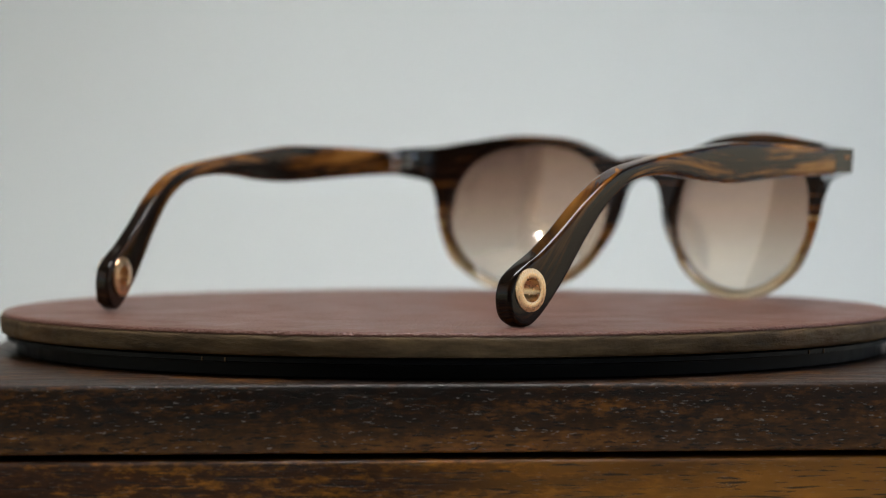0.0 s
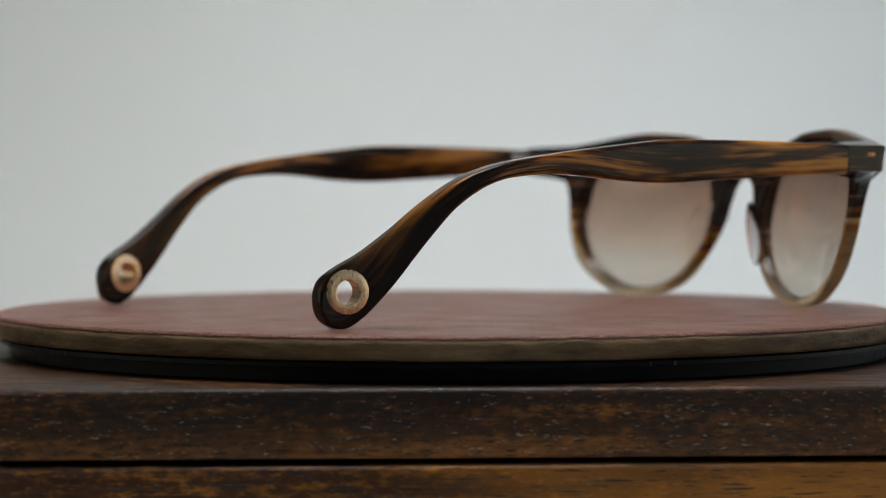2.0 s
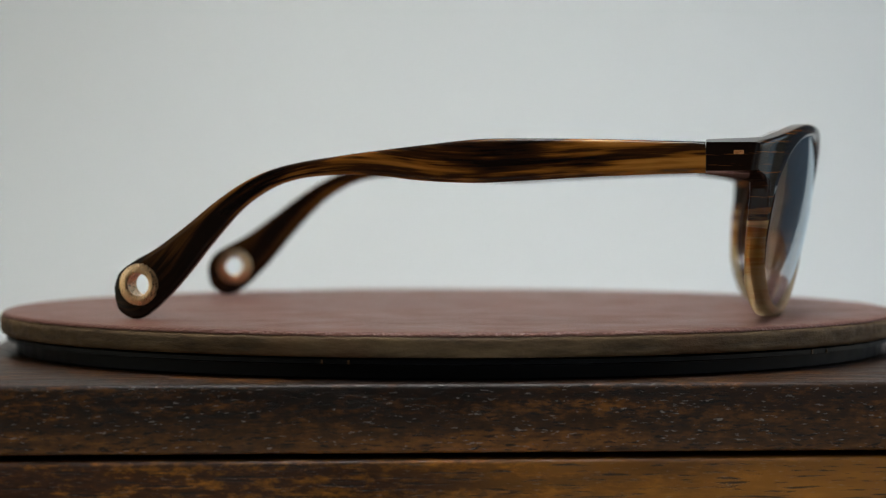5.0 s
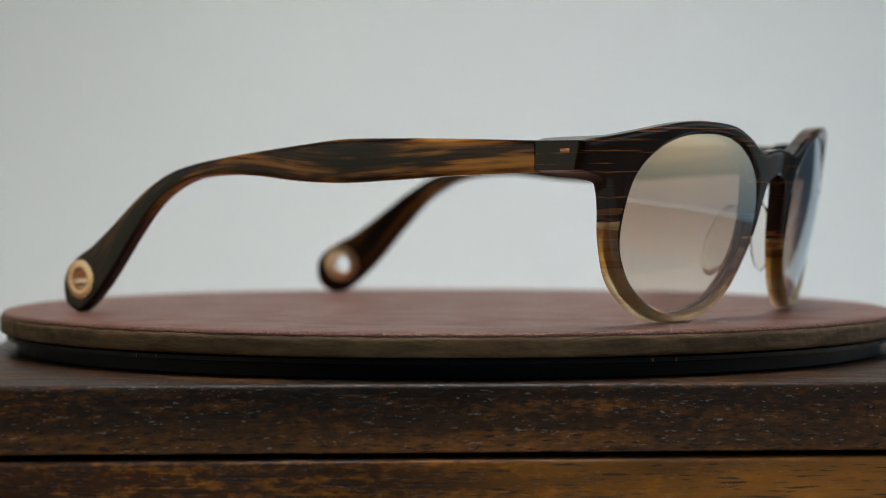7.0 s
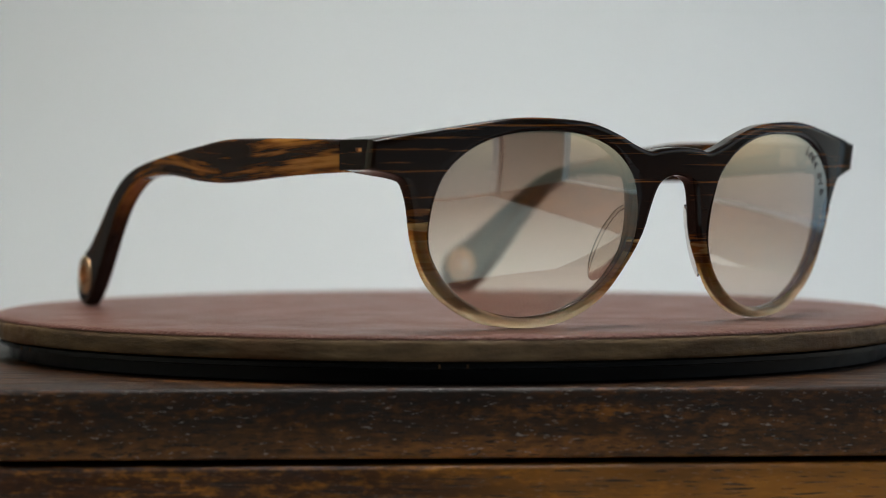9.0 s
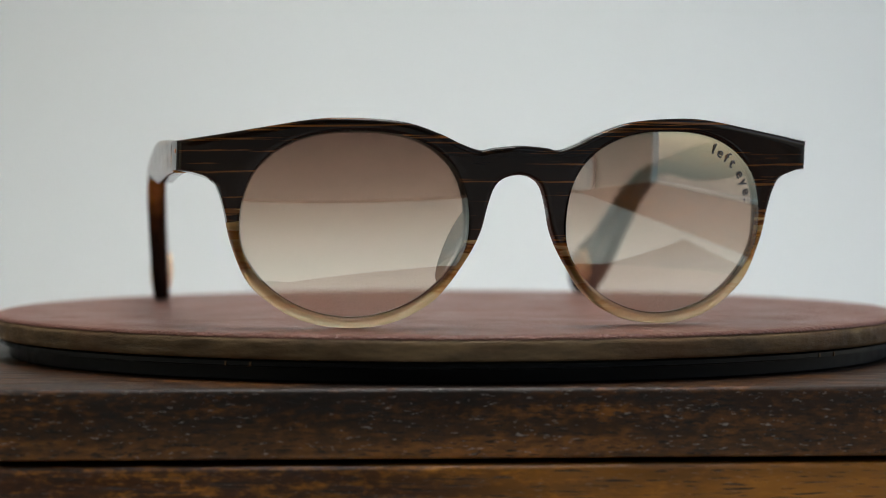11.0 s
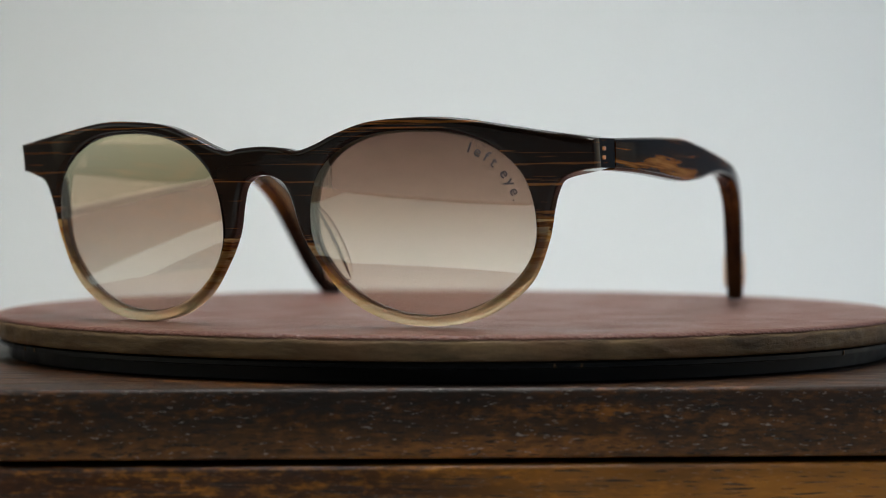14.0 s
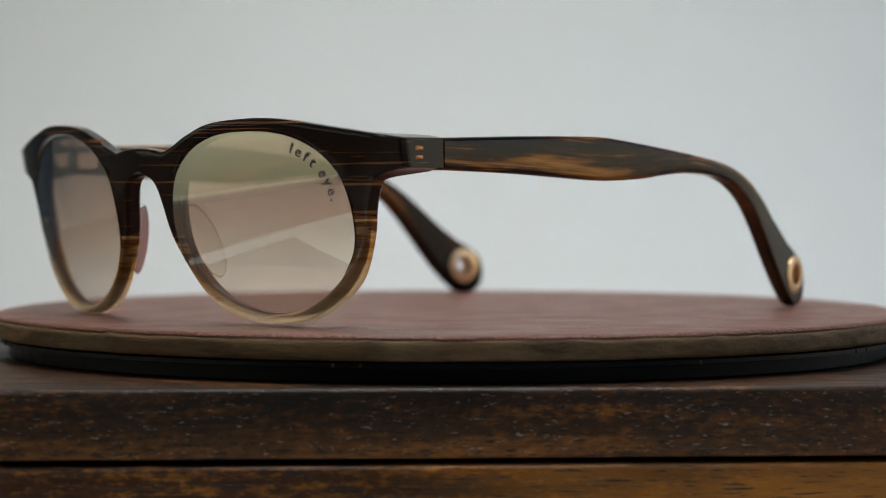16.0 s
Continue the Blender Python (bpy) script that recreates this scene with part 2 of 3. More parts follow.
def add_box(bm, lo, hi, bevel=0.0, segments=3, turn=None):
    ret = bmesh.ops.create_cube(bm, size=1)
    lo, hi = Vector(lo), Vector(hi)
    vs = ret["verts"]
    for v in vs:
        v.co = Vector([(lo[i] + hi[i]) / 2 + v.co[i] * (hi[i] - lo[i]) for i in range(3)])
    if bevel:
        es = {e for v in vs for e in v.link_edges}
        made = bmesh.ops.bevel(bm, geom=list(es), offset=bevel, segments=segments, profile=0.5, affect="EDGES")
        vs = list({v for f in made["faces"] for v in f.verts} | {v for v in vs if v.is_valid})
    if turn:
        for v in vs:
            v.co = turn @ v.co
    return vs


def lathe(bm, profile, count=128, close=False):
    """Turns a profile of (radius, z) round the z axis."""
    rings = []
    for r, z in profile:
        if r < 1e-7:
            rings.append([bm.verts.new((0, 0, z))] * count)
        else:
            rings.append([bm.verts.new((r * math.cos(2 * math.pi * k / count), r * math.sin(2 * math.pi * k / count), z)) for k in range(count)])
    pairs = list(zip(rings, rings[1:])) + ([(rings[-1], rings[0])] if close else [])
    for a, b in pairs:
        for k in range(count):
            vs = []
            for v in (a[k], a[(k + 1) % count], b[(k + 1) % count], b[k]):
                if v not in vs:
                    vs.append(v)
            if len(vs) > 2:
                bm.faces.new(vs)


# ---- room ----
def room():
    x0, x1, y0, y1, z0, z1, w = -1.9, 1.9, -2.35, 1.8, -0.87, 1.55, 0.1

    def slab(name, lo, hi, mat, label):
        bm = bmesh.new()
        add_box(bm, lo, hi)
        return tagged(put(name, bm, mat, smooth=False), label, kind="structure")
    slab("floor", (x0 - w, y0 - w, z0 - w), (x1 + w, y1 + w, z0), FLOOR_PAINT, "plain grey floor of the room")
    slab("ceiling", (x0 - w, y0 - w, z1), (x1 + w, y1 + w, z1 + w), CEILING_PAINT, "plain white painted ceiling")
    slab("wall_north", (x0, y1, z0), (x1, y1 + w, z1), SLATE_PAINT, "plain slate blue wall behind the paper sweep")
    bm = bmesh.new()
    for lo, hi in (((x0, z0), (1.075, z1)), ((1.825, z0), (x1, z1)), ((1.075, 1.20), (1.825, z1))):
        add_box(bm, (lo[0], y0 - w, lo[1]), (hi[0], y0, hi[1]))
    tagged(put("wall_south", bm, DIM_PAINT, smooth=False), "dark brown wall facing the display, with a doorway", kind="structure")

    def pierced(name, x, a, b, c, d, mat, label):
        bm = bmesh.new()
        add_box(bm, (x, y0 - w, z0), (x + w, a, z1))
        add_box(bm, (x, b, z0), (x + w, y1 + w, z1))
        add_box(bm, (x, a, z0), (x + w, b, c))
        add_box(bm, (x, a, d), (x + w, b, z1))
        tagged(put(name, bm, mat, smooth=False), label, kind="structure")
    pierced("wall_west", x0 - w, -2.15, 0.25, -0.30, 1.10, WALL_PAINT, "cream side wall with a tall window opening")
    pierced("wall_east", x1, -1.45, 1.55, -0.33, 1.17, SAGE_PAINT, "pale grey-green side wall with a window opening")


def sweep():
    """The paper sweep: flat on the table, curving up behind."""
    line = [(-0.62, -0.1203), (-0.1, -0.1203), (0.22, -0.1203), (0.32, -0.1200)]
    r = 0.36
    for k in range(1, 25):
        a = math.pi / 2 * k / 24
        line.append((0.32 + r * math.sin(a), -0.1203 + r * (1 - math.cos(a))))
    line += [(0.32 + r, 0.6), (0.32 + r, 0.95)]
    bm = bmesh.new()
    rows = []
    for off in (0.0, 0.0006):
        rows.append([[bm.verts.new((x, y - off * 0.7, z + off)) for y, z in line] for x in (-0.42, 0.42)])
    for side in rows:
        for k in range(len(line) - 1):
            bm.faces.new((side[0][k], side[0][k + 1], side[1][k + 1], side[1][k]))
    for e in (0, 1):
        for k in range(len(line) - 1):
            bm.faces.new((rows[0][e][k], rows[0][e][k + 1], rows[1][e][k + 1], rows[1][e][k]))
    for k in (0, len(line) - 1):
        bm.faces.new((rows[0][0][k], rows[0][1][k], rows[1][1][k], rows[1][0][k]))
    tagged(put("backdrop", bm, PAPER), "seamless pale grey paper sweep behind the display", kind="structure")


def table():
    t = tagged(new("table"), "plain dark wooden table under the paper sweep", "table")
    bm = bmesh.new()
    add_box(bm, (-0.8, -0.66, -0.1503), (0.8, 0.78, -0.1208), 0.003)
    sharp(put("tabletop", bm, LID_WOOD, t))
    for sx in (-0.74, 0.74):
        for sy in (-0.60, 0.72):
            bm = bmesh.new()
            add_box(bm, (sx - 0.025, sy - 0.025, -0.87), (sx + 0.025, sy + 0.025, -0.1503), 0.003)
            sharp(put("leg", bm, LID_WOOD, t))


def lights():
    t = tagged(new("ceiling_light"), "square white panel light set on the ceiling", "ceiling light")
    x0, x1, y0, y1 = -0.28, 0.36, -0.40, 0.22
    bm = bmesh.new()
    for lo, hi in (((x0, y0), (x1, y0 + 0.02)), ((x0, y1 - 0.02), (x1, y1)), ((x0, y0 + 0.02), (x0 + 0.02, y1 - 0.02)), ((x1 - 0.02, y0 + 0.02), (x1, y1 - 0.02))):
        add_box(bm, (*lo, 1.51), (*hi, 1.55))
    put("frame", bm, CHROME, t, smooth=False)
    bm = bmesh.new()
    add_box(bm, (x0 + 0.02, y0 + 0.02, 1.515), (x1 - 0.02, y1 - 0.02, 1.549))
    put("diffuser", bm, glow("panel_glow", (1.0, 0.985, 0.972), PANEL_STRENGTH), t, smooth=False)
    t = tagged(new("wall_lamp"), "wall lamp with two small round white bulbs", "wall lamp")
    t.location = (-1.9, -1.834, 1.2)
    bm = bmesh.new()
    add_box(bm, (0, -0.12, -0.05), (0.02, 0.12, 0.05), 0.004)
    put("backplate", bm, CHROME, t)
    for y, z in ((-0.05, -0.016), (0.05, 0.016)):
        bm = bmesh.new()
        bmesh.ops.create_uvsphere(bm, u_segments=24, v_segments=12, radius=0.017, matrix=Matrix.Translation((0.06, y, z)))
        bmesh.ops.create_cone(bm, cap_ends=True, segments=16, radius1=0.014, radius2=0.014, depth=0.04, matrix=Matrix.Translation((0.03, y, z)) @ pose(0, 0, 0, 0, 90, 0))
        put("bulb", bm, glow("bulb_glow", (1.0, 0.96, 0.9), BULB_STRENGTH), t)


# ---- wooden box ----
BOX_TURN = -3.6
BOX_HALF = 0.1158


def wooden_box():
    t = tagged(new("wooden_box"), "dark walnut box with a lid and amber sides, under the turntable", "box")
    t.matrix_world = pose(0, 0, -0.12, 0, 0, -BOX_TURN)
    h = BOX_HALF

    def panel(name, lo, hi, mat, label="", bevel=0.0008):
        bm = bmesh.new()
        add_box(bm, lo, hi, bevel, 3)
        return sharp(put(name, bm, mat, t, label), 50)
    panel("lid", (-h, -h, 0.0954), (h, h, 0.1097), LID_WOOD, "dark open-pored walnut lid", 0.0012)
    b = h - 0.0004
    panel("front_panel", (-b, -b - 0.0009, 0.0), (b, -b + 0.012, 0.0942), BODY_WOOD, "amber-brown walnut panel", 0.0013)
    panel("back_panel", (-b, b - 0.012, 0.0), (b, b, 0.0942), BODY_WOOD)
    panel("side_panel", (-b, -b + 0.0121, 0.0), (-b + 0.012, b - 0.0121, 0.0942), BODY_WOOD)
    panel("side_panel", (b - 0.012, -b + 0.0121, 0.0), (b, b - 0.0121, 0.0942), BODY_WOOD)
    panel("liner", (-b + 0.013, -b + 0.013, 0.001), (b - 0.013, b - 0.013, 0.0954), BLACK)


# ---- turntable ----
def turntable():
    t = tagged(new("turntable"), "round turntable with a red leather top and black base ring", "turntable")
    rnd = random.Random(4)
    r = 0.1114
    bm = bmesh.new()
    lathe(bm, [(0, 0), (0.03, 0), (0.07, 0), (0.10, 0), (r - 0.0016, -0.00005), (r - 0.0007, -0.0003), (r - 0.0003, -0.0008), (r - 0.0004, -0.0010), (0, -0.0010)], 256)
    put("leather_top", bm, LEATHER, t, "pebbled dull red leather")
    bm = bmesh.new()
    n = 720
    prof = [(r - 0.002, -0.0009), (r - 0.0005, -0.0010), (r, -0.0014), (r + 0.0001, -0.0020), (r + 0.0001, -0.0026), (r, -0.0032), (r, -0.0038), (r - 0.0001, -0.0044), (r - 0.0002, -0.0050), (r - 0.0008, -0.0054), (r - 0.002, -0.0054), (0.02, -0.0054)]
    lathe(bm, prof, n)
    for v in bm.verts:
        if v.co.z > -0.0053 and v.co.xy.length > r - 0.001:
            a = math.atan2(v.co.y, v.co.x)
            k = noise.noise((math.cos(a) * 30, math.sin(a) * 30, v.co.z * 500)) * 0.00030 + noise.noise((math.cos(a) * 110, math.sin(a) * 110, v.co.z * 1500)) * 0.00022
            v.co.x *= 1 + k / r
            v.co.y *= 1 + k / r
            v.co.z += 0.00006 * noise.noise((math.cos(a) * 60, math.sin(a) * 50, 3))
    put("rim", bm, HIDE, t, "raw brown cut edge with knife marks")
    bm = bmesh.new()
    q = 0.1100
    lathe(bm, [(0.02, -0.0054), (q - 0.0006, -0.0054), (q, -0.0059), (q, -0.0068), (q - 0.0022, -0.0071), (q - 0.0024, -0.0098), (q - 0.0028, -0.0102), (0.02, -0.0102)], 256)
    sharp(put("base_ring", bm, BLACK, t, "glossy black plastic ring"), 40)
    for a in (12, 15, 96, 99, 171, 174, 232, 235, 304, 307, 345):
        bm = bmesh.new()
        add_box(bm, (-0.0002, -0.0002, -0.0069), (0.0002, 0.0002, -0.0060), turn=pose(0, 0, 0, 0, 0, a) @ Matrix.Translation((q, 0, 0)))
        put("notch", bm, HIDE, t, smooth=False)
    return t


# ---- sunglasses ----
MM = 0.001
LX, LZ, LW, LH = 34.3, 22.0, 23.4, 19.8      # centre and half sizes of a lens opening
DEPTH = 4.5                                   # thickness of the front


def face_y(x, z):
    """How far forward the curved, tilted front lies."""
    return -91.4 + 16.8 * (x / 70.0) ** 2 + (36.0 - z) * math.tan(radians(10.3))


def opening(deg, scale=1.0):
    """The lens opening's outline at an angle round its centre."""
    c, s = math.cos(radians(deg)), math.sin(radians(deg))
    n = 2.42 if s > 0 else 1.95
    n = 2.18 + (n - 2.18) * min(1, abs(s) * 2.5)
    k = scale / ((abs(c) / LW) ** n + (abs(s) / LH) ** n) ** (1 / n)
    return np.array((LX + c * k, LZ + s * k))


TOP_LINE = [(154, 0, 38.7), (151.3, 5.5, 38.3), (148.6, 8.6, 37.8), (142, 12.8, 39.2), (132, 17.3, 41.3), (114.5, 24.6, 43.7), (89, 34.8, 44.6),
            (69, 43, 44.4), (46, 54, 42.7), (36, 61.3, 41.5), (27, 70.5, 40.1)]
LOW_LINE = [(20, 70.6, 33.8), (16.5, 66.4, 33.1), (13.5, 63.3, 31.5), (10, 61.8, 28.8), (5.5, 60.7, 25), (-8.4, 59.2, 18.3), (-29, 55.8, 10.2), (-46.4, 50.5, 5.0), (-66, 43.5, 1.3),
            (-90, 34.3, 0.1), (-114.4, 25, 1.5), (-137, 17, 6.2), (-160, 11.4, 13.5), (-175.5, 8.0, 20), (-186, 6.5, 26), (-190, 5.2, 29.9), (-193, 3.2, 31.8), (-197, 0, 32.5)]


def front_mesh():
    """Half of the front as a rounded band between opening and outline, then mirrored."""
    a = catmull(TOP_LINE, 7, before=(156.7, -5.5, 38.3))
    c = catmull(LOW_LINE, 7, after=(-201, -3.2, 31.8))
    b = [np.array(TOP_LINE[-1]) * (1 - u) + np.array(LOW_LINE[0]) * u for u in (0.25, 0.5, 0.75)]
    line = a + b + c
    pts = [np.array((p[1], p[2])) for p in line]
    r = 1.1
    sections = []
    for i, p in enumerate(line):
        o = pts[i]
        d = pts[min(i + 1, len(pts) - 1)] - pts[max(i - 1, 0)]
        d /= np.linalg.norm(d) + 1e-9
        nrm = np.array((d[1], -d[0]))           # inward: the line runs clockwise
        if i in (0, len(pts) - 1):
            nrm = np.array((0, -1.0 if i == 0 else 1.0))
        inn = opening(p[0])
        g = opening(p[0] + 0.5) - opening(p[0] - 0.5)
        g /= np.linalg.norm(g)
        out = np.array((g[1], -g[0]))
        sections.append(section(inn, out, o, nrm, r))
    for u in (0.15, 0.5, 0.85):                  # along the mirror plane
        z = (32.5 + r) * (1 - u) + (38.7 - r) * u
        deg = -197 * (1 - u) + -206 * u
        inn = opening(deg)
        g = opening(deg + 0.5) - opening(deg - 0.5)
        g /= np.linalg.norm(g)
        sections.append(section(inn, np.array((g[1], -g[0])), np.array((0.0, z)), np.array((0.0, 0.0)), r))
    bm = bmesh.new()
    rings = [[bm.verts.new((x * MM, (face_y(x, z) + d) * MM, z * MM)) for x, z, d in s] for s in sections]
    for i in range(len(rings)):
        s, t = rings[i], rings[(i + 1) % len(rings)]
        for k in range(len(s)):
            bm.faces.new((s[k], s[(k + 1) % len(s)], t[(k + 1) % len(s)], t[k]))
    drop = [f for f in bm.faces if all(abs(v.co.x) < 1e-6 for v in f.verts)]
    bmesh.ops.delete(bm, geom=drop, context="FACES")
    geom = bm.verts[:] + bm.edges[:] + bm.faces[:]
    bmesh.ops.mirror(bm, geom=geom, axis="X", merge_dist=2e-6)
    bmesh.ops.remove_doubles(bm, verts=bm.verts, dist=2e-6)
    bmesh.ops.dissolve_degenerate(bm, dist=1e-7, edges=bm.edges)
    return bm


def depth(x, z):
    """Thickness of the front, which reaches back at its ends to carry the hinges."""
    u = min(1.0, max(0.0, (abs(x) - 62.6) / 3.6))
    u = u * u * (3 - 2 * u)
    return DEPTH + u * (-63.06 - face_y(x, z) - DEPTH)


def section(inn, out, o, nrm, r):
    """One ring of the band: x, z and depth round its edge."""
    q = 0.7
    res = []

    def add(p, d, back=False):
        res.append((*p, depth(*p) - d if back else d))
    for off, d in ((0, 1.0), (0.2, 0.35), (q, 0.0)):
        add(inn + out * off, d)
    a, b = inn + out * q, o + nrm * r
    steps = (0.16, 0.32, 0.46, 0.58, 0.70, 0.80, 0.90)
    for u in steps:
        add(a * (1 - u) + b * u, 0.0)
    tip = abs(o[0]) > 66.2
    fore, back = 1.9 if tip else r, 0.3 if tip else r
    for k in range(6):
        c = radians(18 * k)
        add(o + nrm * (r * (1 - math.sin(c))), fore * (1 - math.cos(c)))
    for k in range(5, -1, -1):
        c = radians(18 * k)
        add(o + nrm * (min(r, back) * (1 - math.sin(c))), back * (1 - math.cos(c)), True)
    for u in reversed(steps):
        add(a * (1 - u) + b * u, 0.0, True)
    for off, d in ((q, 0.0), (0.2, 0.35), (0, 1.0)):
        add(inn + out * off, d, True)
    return res


def lens_y(x, z, s, d):
    """The lens surface: the front's curve and a little more."""
    u, v = (abs(x) - LX) / LW, (z - LZ) / LH
    return face_y(x, z) + d - 1.9 * (1 - v * v) - 0.5 * (1 - u * u)


def lens_mesh(s):
    bm = bmesh.new()
    n, rings = 96, 14
    grids = []
    for d in (1.7, 3.5):
        kind = 0 if d < 2 else 2
        centre = bm.verts.new((s * LX * MM, lens_y(LX, LZ, s, d) * MM, LZ * MM))
        grid = []
        for k in range(1, rings + 1):
            row = []
            for a in range(n):
                x, z = opening(a * 360 / n, 1.012 * k / rings)
                row.append(bm.verts.new((s * x * MM, lens_y(x, z, s, d) * MM, z * MM)))
            grid.append(row)
        for a in range(n):
            bm.faces.new((centre, grid[0][a], grid[0][(a + 1) % n])).material_index = kind
        for p, q in zip(grid, grid[1:]):
            for a in range(n):
                bm.faces.new((p[a], p[(a + 1) % n], q[(a + 1) % n], q[a])).material_index = kind
        grids.append(grid)
    p, q = grids[0][-1], grids[1][-1]
    for a in range(n):
        bm.faces.new((p[a], p[(a + 1) % n], q[(a + 1) % n], q[a])).material_index = 1
    return bm


def bevel_mesh(s):
    """The bevelled edge of a lens, seated in its rim."""
    bm = bmesh.new()
    n = 96
    rings = []
    for scale, d in ((0.986, 2.3), (0.990, 1.9), (1.030, 2.0), (1.030, 3.4), (0.986, 3.3)):
        ring = []
        for a in range(n):
            x, z = opening(a * 360 / n, scale)
            ring.append(bm.verts.new((s * x * MM, (face_y(x, z) + d - 0.05) * MM, z * MM)))
        rings.append(ring)
    for p, q in zip(rings, rings[1:] + rings[:1]):
        for a in range(n):
            bm.faces.new((p[a], p[(a + 1) % n], q[(a + 1) % n], q[a]))
    return bm


# top (y, z) and bottom (y, z) of a temple, station by station, from the hinge to the tip
TEMPLE = [(-63, 40.2, -63, 33.3), (-52, 40.5, -52, 33.0), (-40, 40.8, -40, 32.5), (-27, 41.0, -26, 31.7), (-14, 40.9, -13, 31.1), (-3, 39.8, -1, 31.6),
          (8, 38.5, 7, 32.5), (17, 37.3, 15, 33.0), (27, 35.7, 23.0, 32.6), (34, 33.8, 28.4, 31.7), (40, 31.0, 33.6, 29.6), (46.5, 26.6, 39.6, 25.4), (53, 21.4, 46.2, 18.2),
          (60, 16.3, 52.5, 10.4), (65, 13.5, 56.7, 5.7), (68.6, 10.9, 60.3, 2.3), (69.9, 8.2, 63.2, 0.4), (70.0, 5.8, 65.6, 0.15), (69.6, 3.8, 67.6, 1.0), (69.1, 2.7, 68.6, 1.9)]
EYELET = (65.2, 8.0)


# how far out the outer face of each temple lies, from the hinge to the tip: the left one bows out more
BOW = {1: [(-75, 70.6), (-63, 70.7), (-43, 71.3), (0, 71.0), (25, 70.2), (40, 68.5), (52, 65.7), (64, 62.5), (76, 58.8)],
       -1: [(-75, 70.7), (-63, 70.6), (-43, 70.0), (0, 67.8), (25, 66.2), (40, 64.8), (52, 63.0), (64, 60.9), (76, 58.6)]}
BOWED = {s: np.array(catmull(BOW[s], 12)) for s in (1, -1)}


def temple_x(y, s):
    """The outer face of a temple, drawing in towards the tip."""
    return float(np.interp(y, BOWED[s][:, 0], BOWED[s][:, 1]))


def temple_mesh(s):
    bm = bmesh.new()
    rings = []
    st = catmull([(a + 1.2 * (a + 63) / 127, b, c + 1.2 * (c + 63) / 127, d) for a, b, c, d in TEMPLE], 6)
    for i, (ty, tz, by, bz) in enumerate(st):
        u = i / (len(st) - 1)
        thick = 4.3 + 0.6 * math.sin(math.pi * min(1, u * 1.15)) ** 2
        h = math.hypot(ty - by, tz - bz)
        r = min(1.15, h * 0.45)
        if i > len(st) - 12:
            thick *= 1 - 0.22 * ((i - len(st) + 12) / 12) ** 3
        ring = []
        for cx, cv, a0 in ((1, 1, 0), (-1, 1, 90), (-1, -1, 180), (1, -1, 270)):
            for a in (0, 30, 60, 90):
                px = cx * (thick / 2 - r) + r * math.cos(radians(a0 + a))
                pv = cv * (h / 2 - r) + r * math.sin(radians(a0 + a))
                w = pv / h + 0.5
                y, z = by + (ty - by) * w, bz + (tz - bz) * w
                x = temple_x(y, s) - thick / 2 + px
                ring.append(bm.verts.new((s * x * MM, y * MM, z * MM)))
        rings.append(ring)
    uv = bm.loops.layers.uv.new("grain")
    run = [0.0]
    for p, q in zip(rings, rings[1:]):
        run.append(run[-1] + ((p[0].co + p[8].co) / 2 - (q[0].co + q[8].co) / 2).length)
    place = {}
    for i, ring in enumerate(rings):
        top, low = ring[6].co, ring[10].co
        for k, v in enumerate(ring):
            place[v] = (run[i] + (0.62 if s > 0 else -0.3), (v.co - low).dot((top - low).normalized()) + (0.03 if 6 <= k <= 9 else 0.0) + 0.5)
    n = len(rings[0])
    for p, q in zip(rings, rings[1:]):
        for k in range(n):
            bm.faces.new((p[k], p[(k + 1) % n], q[(k + 1) % n], q[k]))
    bm.faces.new(rings[0])
    bm.faces.new(rings[-1])
    for f in bm.faces:
        for loop in f.loops:
            loop[uv].uv = place[loop.vert]
    bmesh.ops.recalc_face_normals(bm, faces=bm.faces)
    return bm


def eyelet_frame(s):
    """The pose of the eyelet's axis, its z axis pointing outwards through the temple."""
    y, z = EYELET
    x = temple_x(y, s)
    slope = math.degrees(math.atan((temple_x(y + 1, s) - temple_x(y - 1, s)) / 2))
    m = Matrix.Translation((x * MM, y * MM, z * MM)) @ pose(0, 0, 0, 0, 0, -slope) @ pose(0, 0, 0, 0, 90, 0)
    return Matrix.Diagonal((s, 1, 1, 1)) @ m


def bored(ob, s):
    """Cuts the eyelet's hole through the tip of a temple."""
    bm = bmesh.new()
    lathe(bm, [(0, -0.012), (0.0042, -0.012), (0.0042, 0.012), (0, 0.012)], 48)
    for v in bm.verts:
        v.co = eyelet_frame(s) @ v.co
    cutter = put("cutter", bm, BRASS)
    mod = ob.modifiers.new("bore", "BOOLEAN")
    mod.operation, mod.object, mod.solver = "DIFFERENCE", cutter, "EXACT"
    mesh = bpy.data.meshes.new_from_object(ob.evaluated_get(bpy.context.evaluated_depsgraph_get()))
    ob.modifiers.clear()
    old = ob.data
    ob.data = mesh
    bpy.data.meshes.remove(old)
    bpy.data.objects.remove(cutter)
    ob.data.set_sharp_from_angle(angle=radians(40))
    return ob


def letters(text, size, place, parent, material, name="lettering"):
    """Raised printed letters, one after another, each at place(k)."""
    bm = bmesh.new()
    for k, ch in enumerate(text):
        if ch == " ":
            continue
        cu = bpy.data.curves.new("glyph", "FONT")
        cu.body, cu.size, cu.align_x, cu.extrude, cu.resolution_u = ch, size, "CENTER", 0.00002, 3
        cu.offset = size * 0.010
        ob = new("glyph", cu)
        mesh = bpy.data.meshes.new_from_object(ob.evaluated_get(bpy.context.evaluated_depsgraph_get()))
        mesh.transform(place(k))
        bm.from_mesh(mesh)
        bpy.data.objects.remove(ob)
        bpy.data.curves.remove(cu)
        bpy.data.meshes.remove(mesh)
    return put(name, bm, material, parent, smooth=False)


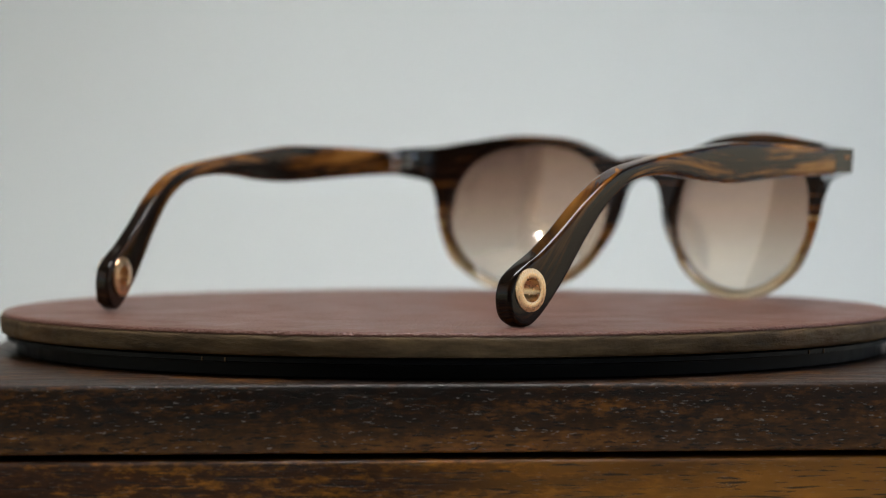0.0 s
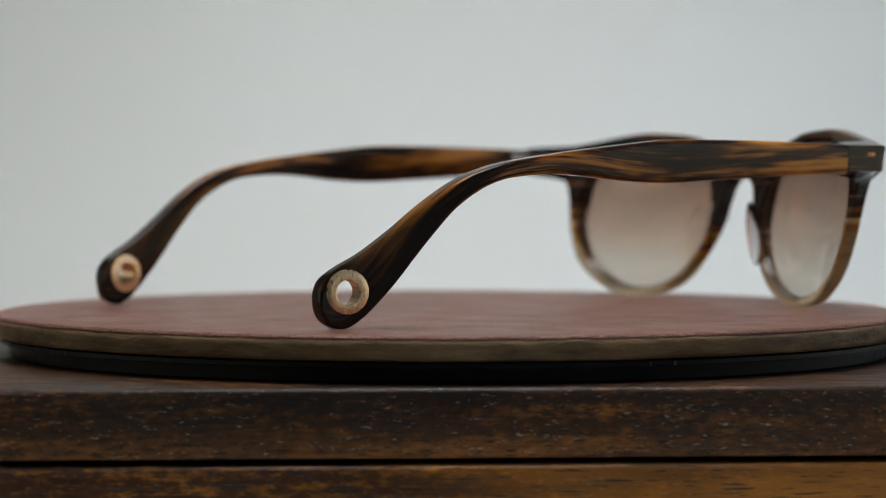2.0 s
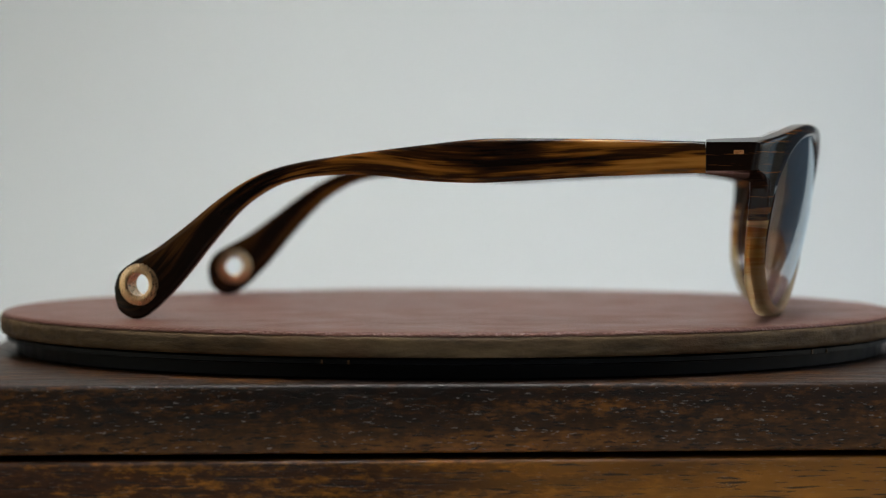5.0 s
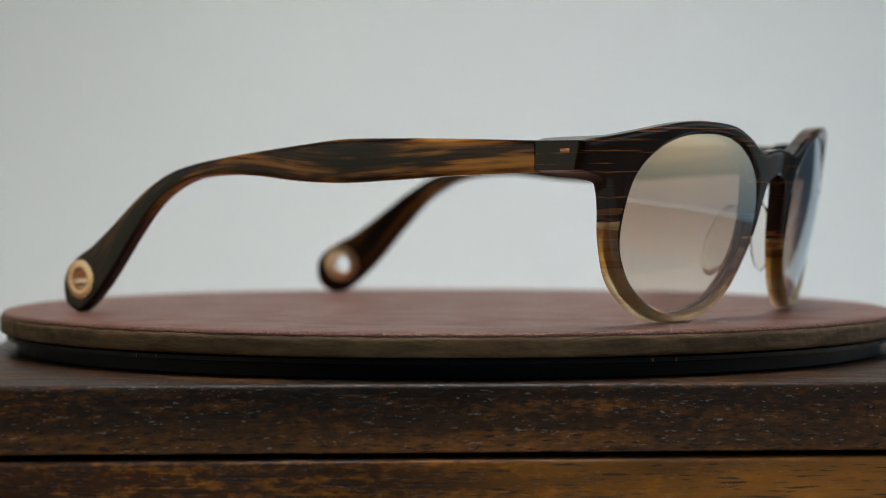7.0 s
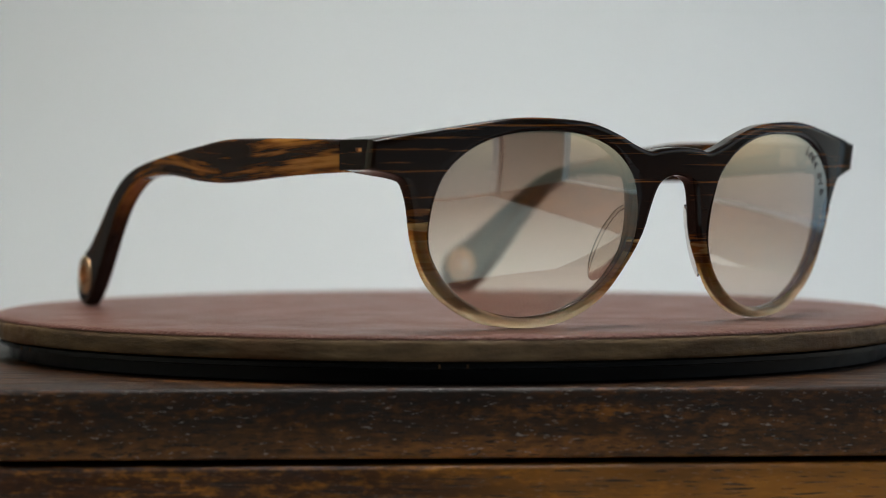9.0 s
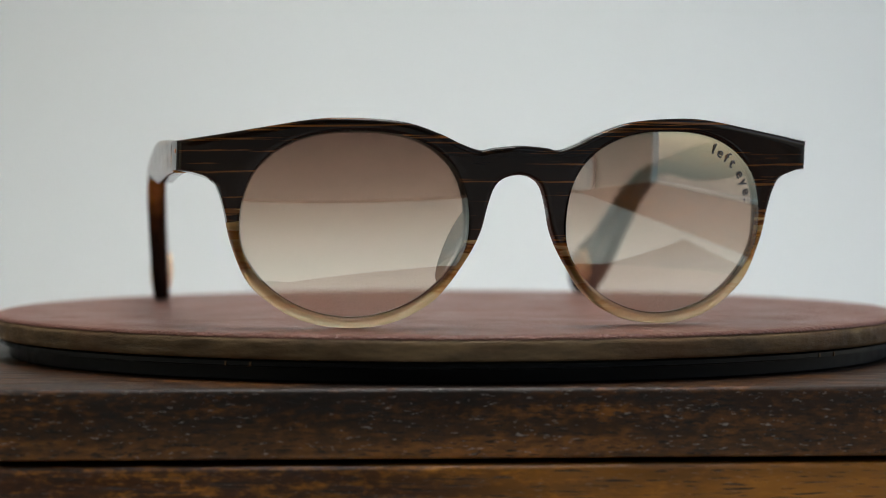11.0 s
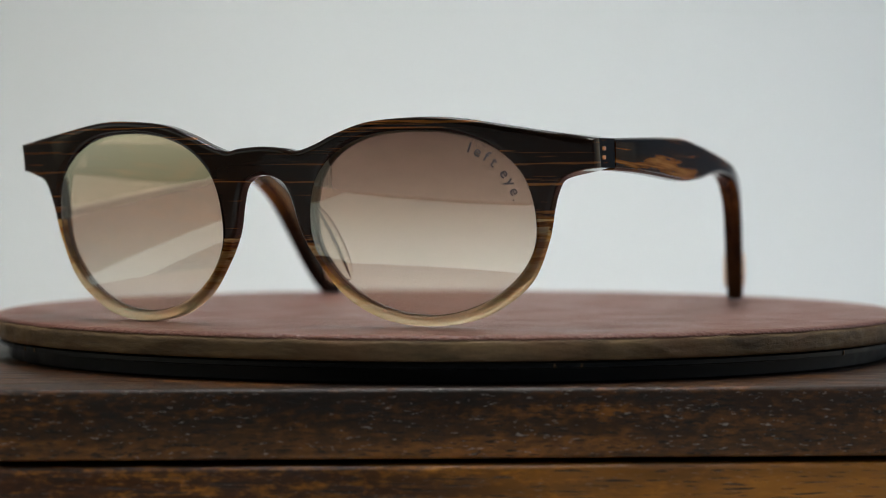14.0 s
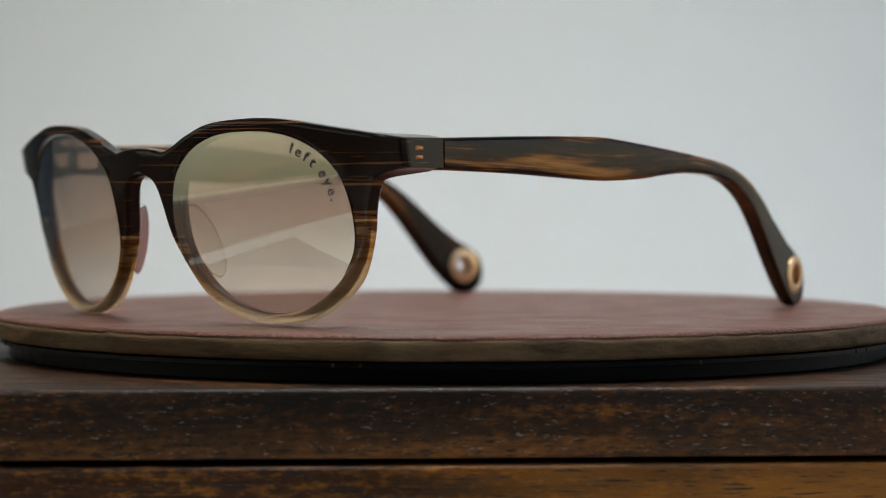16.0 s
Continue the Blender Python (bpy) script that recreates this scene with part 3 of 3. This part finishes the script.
def sunglasses():
    t = tagged(new("sunglasses"), "brown streaked acetate sunglasses with gradient lenses, temples open, on the turntable", "sunglasses")
    front = flat_sided(sharp(put("frame_front", front_mesh(), ACETATE, t, "dark brown acetate front fading to champagne"), 50))
    for s in (1, -1):
        lens = sharp(put("lens", lens_mesh(s), LENS, t, "brown gradient lens"), 30)
        lens.data.materials.append(LENS_EDGE)
        lens.data.materials.append(LENS_BACK)
        put("bevel", bevel_mesh(s), LENS_EDGE, lens, "dark bevelled lens edge")
        if s > 0:
            deg = [54.5, 49.2, 43.8, 38.6, 34, 30.2, 24.6, 19.0, 14.4]

            def on_lens(k):
                x, z = opening(deg[k], 0.850)
                g = opening(deg[k] - 0.5, 0.850) - opening(deg[k] + 0.5, 0.850)
                turn = math.degrees(math.atan2(g[1], g[0]))
                return Matrix.Translation((x * MM, (lens_y(x, z, 1, 1.7) - 0.04) * MM, z * MM)) @ pose(0, 0, 0, 90 + 9, 0, 0) @ pose(0, 0, 0, 0, 12, 0) @ pose(0, 0, 0, 0, 0, turn)
            letters("left eye.", 0.0033, on_lens, lens, INK)
        # nose pad: a clear fin behind the inner rim
        bm = bmesh.new()
        bmesh.ops.create_uvsphere(bm, u_segments=32, v_segments=16, radius=1)
        for v in bm.verts:
            u = v.co.copy()
            z = 18.0 + u.z * 8.2
            back = (u.y + 1) * 3.2
            x = 11.4 - 0.40 * (z - 16.5) + u.x * 0.5 + back * 0.42
            y = face_y(11, z) + DEPTH - 1.2 + back
            v.co = Vector((s * x * MM, y * MM, z * MM))
        put("nose_pad", bm, CLEAR, t, "clear acetate nose pad")
        # temple with its bored tip
        arm = flat_sided(bored(put("temple", temple_mesh(s), STREAKED, t, "streaked amber and black acetate temple"), s))
        fr = eyelet_frame(s)
        bm = bmesh.new()
        lathe(bm, [(0.0026, 0.0004), (0.0029, 0.00055), (0.0040, 0.00035), (0.0047, 0.0002), (0.0048, -0.0002), (0.0041, -0.0003), (0.0041, -0.0042), (0.0048, -0.0043), (0.0047, -0.0047),
                   (0.0040, -0.0048), (0.0029, -0.0050), (0.0026, -0.0048)], 56, close=True)
        for v in bm.verts:
            v.co = fr @ v.co
        sharp(put("eyelet", bm, BRASS, arm, "pale gold metal eyelet"), 40)
        # hinge
        hinge = tagged(new("hinge", bpy.data.meshes.new("hinge")), "polished steel hinge")
        bm = bmesh.new()
        xo = 65.0
        for lo, hi in (((xo - 0.9, -69.0, 34.9), (xo + 0.6, -64.6, 38.9)), ((xo - 0.9, -61.6, 34.7), (xo + 1.2, -56.0, 39.1))):
            add_box(bm, [lo[0] * MM, lo[1] * MM, lo[2] * MM], [hi[0] * MM, hi[1] * MM, hi[2] * MM], 0.0004, 2)
        for k in range(3):
            z = 35.0 + k * 1.3
            bmesh.ops.create_cone(bm, cap_ends=True, segments=20, radius1=0.0012, radius2=0.0012, depth=0.00122, matrix=Matrix.Translation(((xo - 1.2) * MM, -0.0631, (z + 0.62) * MM)))
            lo, hi = ((-64.9, -63.0) if k % 2 else (-63.2, -61.4))
            add_box(bm, [(xo - 1.9) * MM, lo * MM, z * MM], [(xo - 0.4) * MM, hi * MM, (z + 1.2) * MM])
        for v in bm.verts:
            v.co.x *= s
        bm.to_mesh(hinge.data)
        bm.free()
        hinge.data.materials.append(CHROME)
        hinge.parent = t
        # metal pins let into the lug
        for z in ((37.9, 36.0) if s > 0 else (37.9,)):
            bm = bmesh.new()
            add_box(bm, (70.1 * MM, -71.3 * MM, (z - 0.45) * MM), (70.64 * MM, -69.1 * MM, (z + 0.45) * MM), 0.0001, 1)
            for v in bm.verts:
                v.co.x *= s
            put("pin", bm, COPPER, front, "small copper-coloured pin")
        if s > 0:
            def along(y0, z0, y1, z1, n):
                def where(k):
                    f = k / (n - 1)
                    y, z = y0 + (y1 - y0) * f, z0 + (z1 - z0) * f
                    tilt = math.degrees(math.atan2(z1 - z0, -(y1 - y0)))
                    return Matrix.Translation(((temple_x(y, 1) - 4.36) * MM, y * MM, z * MM)) @ pose(0, 0, 0, 90, 0, -93.5) @ pose(0, 0, 0, 0, 0, tilt)
                return where
            letters("made in japan", 0.0019, along(58.6, 14.2, 49.1, 22.6, 13), arm, FOIL)
            bm = bmesh.new()
            for y, w in ((-22, 11), (-34, 1.2), (-45, 8)):
                for k in range(int(max(1, w / 1.3))):
                    yy = y + w / 2 - k * 1.3
                    x = temple_x(yy, 1) - 4.30
                    add_box(bm, ((x - 0.02) * MM, (yy - 0.9) * MM, 35.2 * MM), ((x + 0.05) * MM, yy * MM, 36.5 * MM))
            put("imprint", bm, WORN, arm, "worn silver imprint", smooth=False)
    return t


room()
sweep()
table()
lights()
wooden_box()
TURNTABLE = turntable()
GLASSES = sunglasses()
OFF = -0.00555


def angle(t):
    return -0.22 - 11.9924 * (t - 12.1) + 0.5 * ((t - 8) / 8) ** 2


def motions():
    spin, ride = [], []
    for k in range(0, 17):
        a = angle(k)
        spin.append((k, pose(0, 0, 0, 0, 0, a)))
        ride.append((k, pose(OFF * math.cos(radians(a)), OFF * math.sin(radians(a)), 0.00012, 0, 0, a) @ pose(0, 0, 0, 0, -0.2, 0)))
    walk(TURNTABLE, spin)
    walk(GLASSES, ride)


motions()
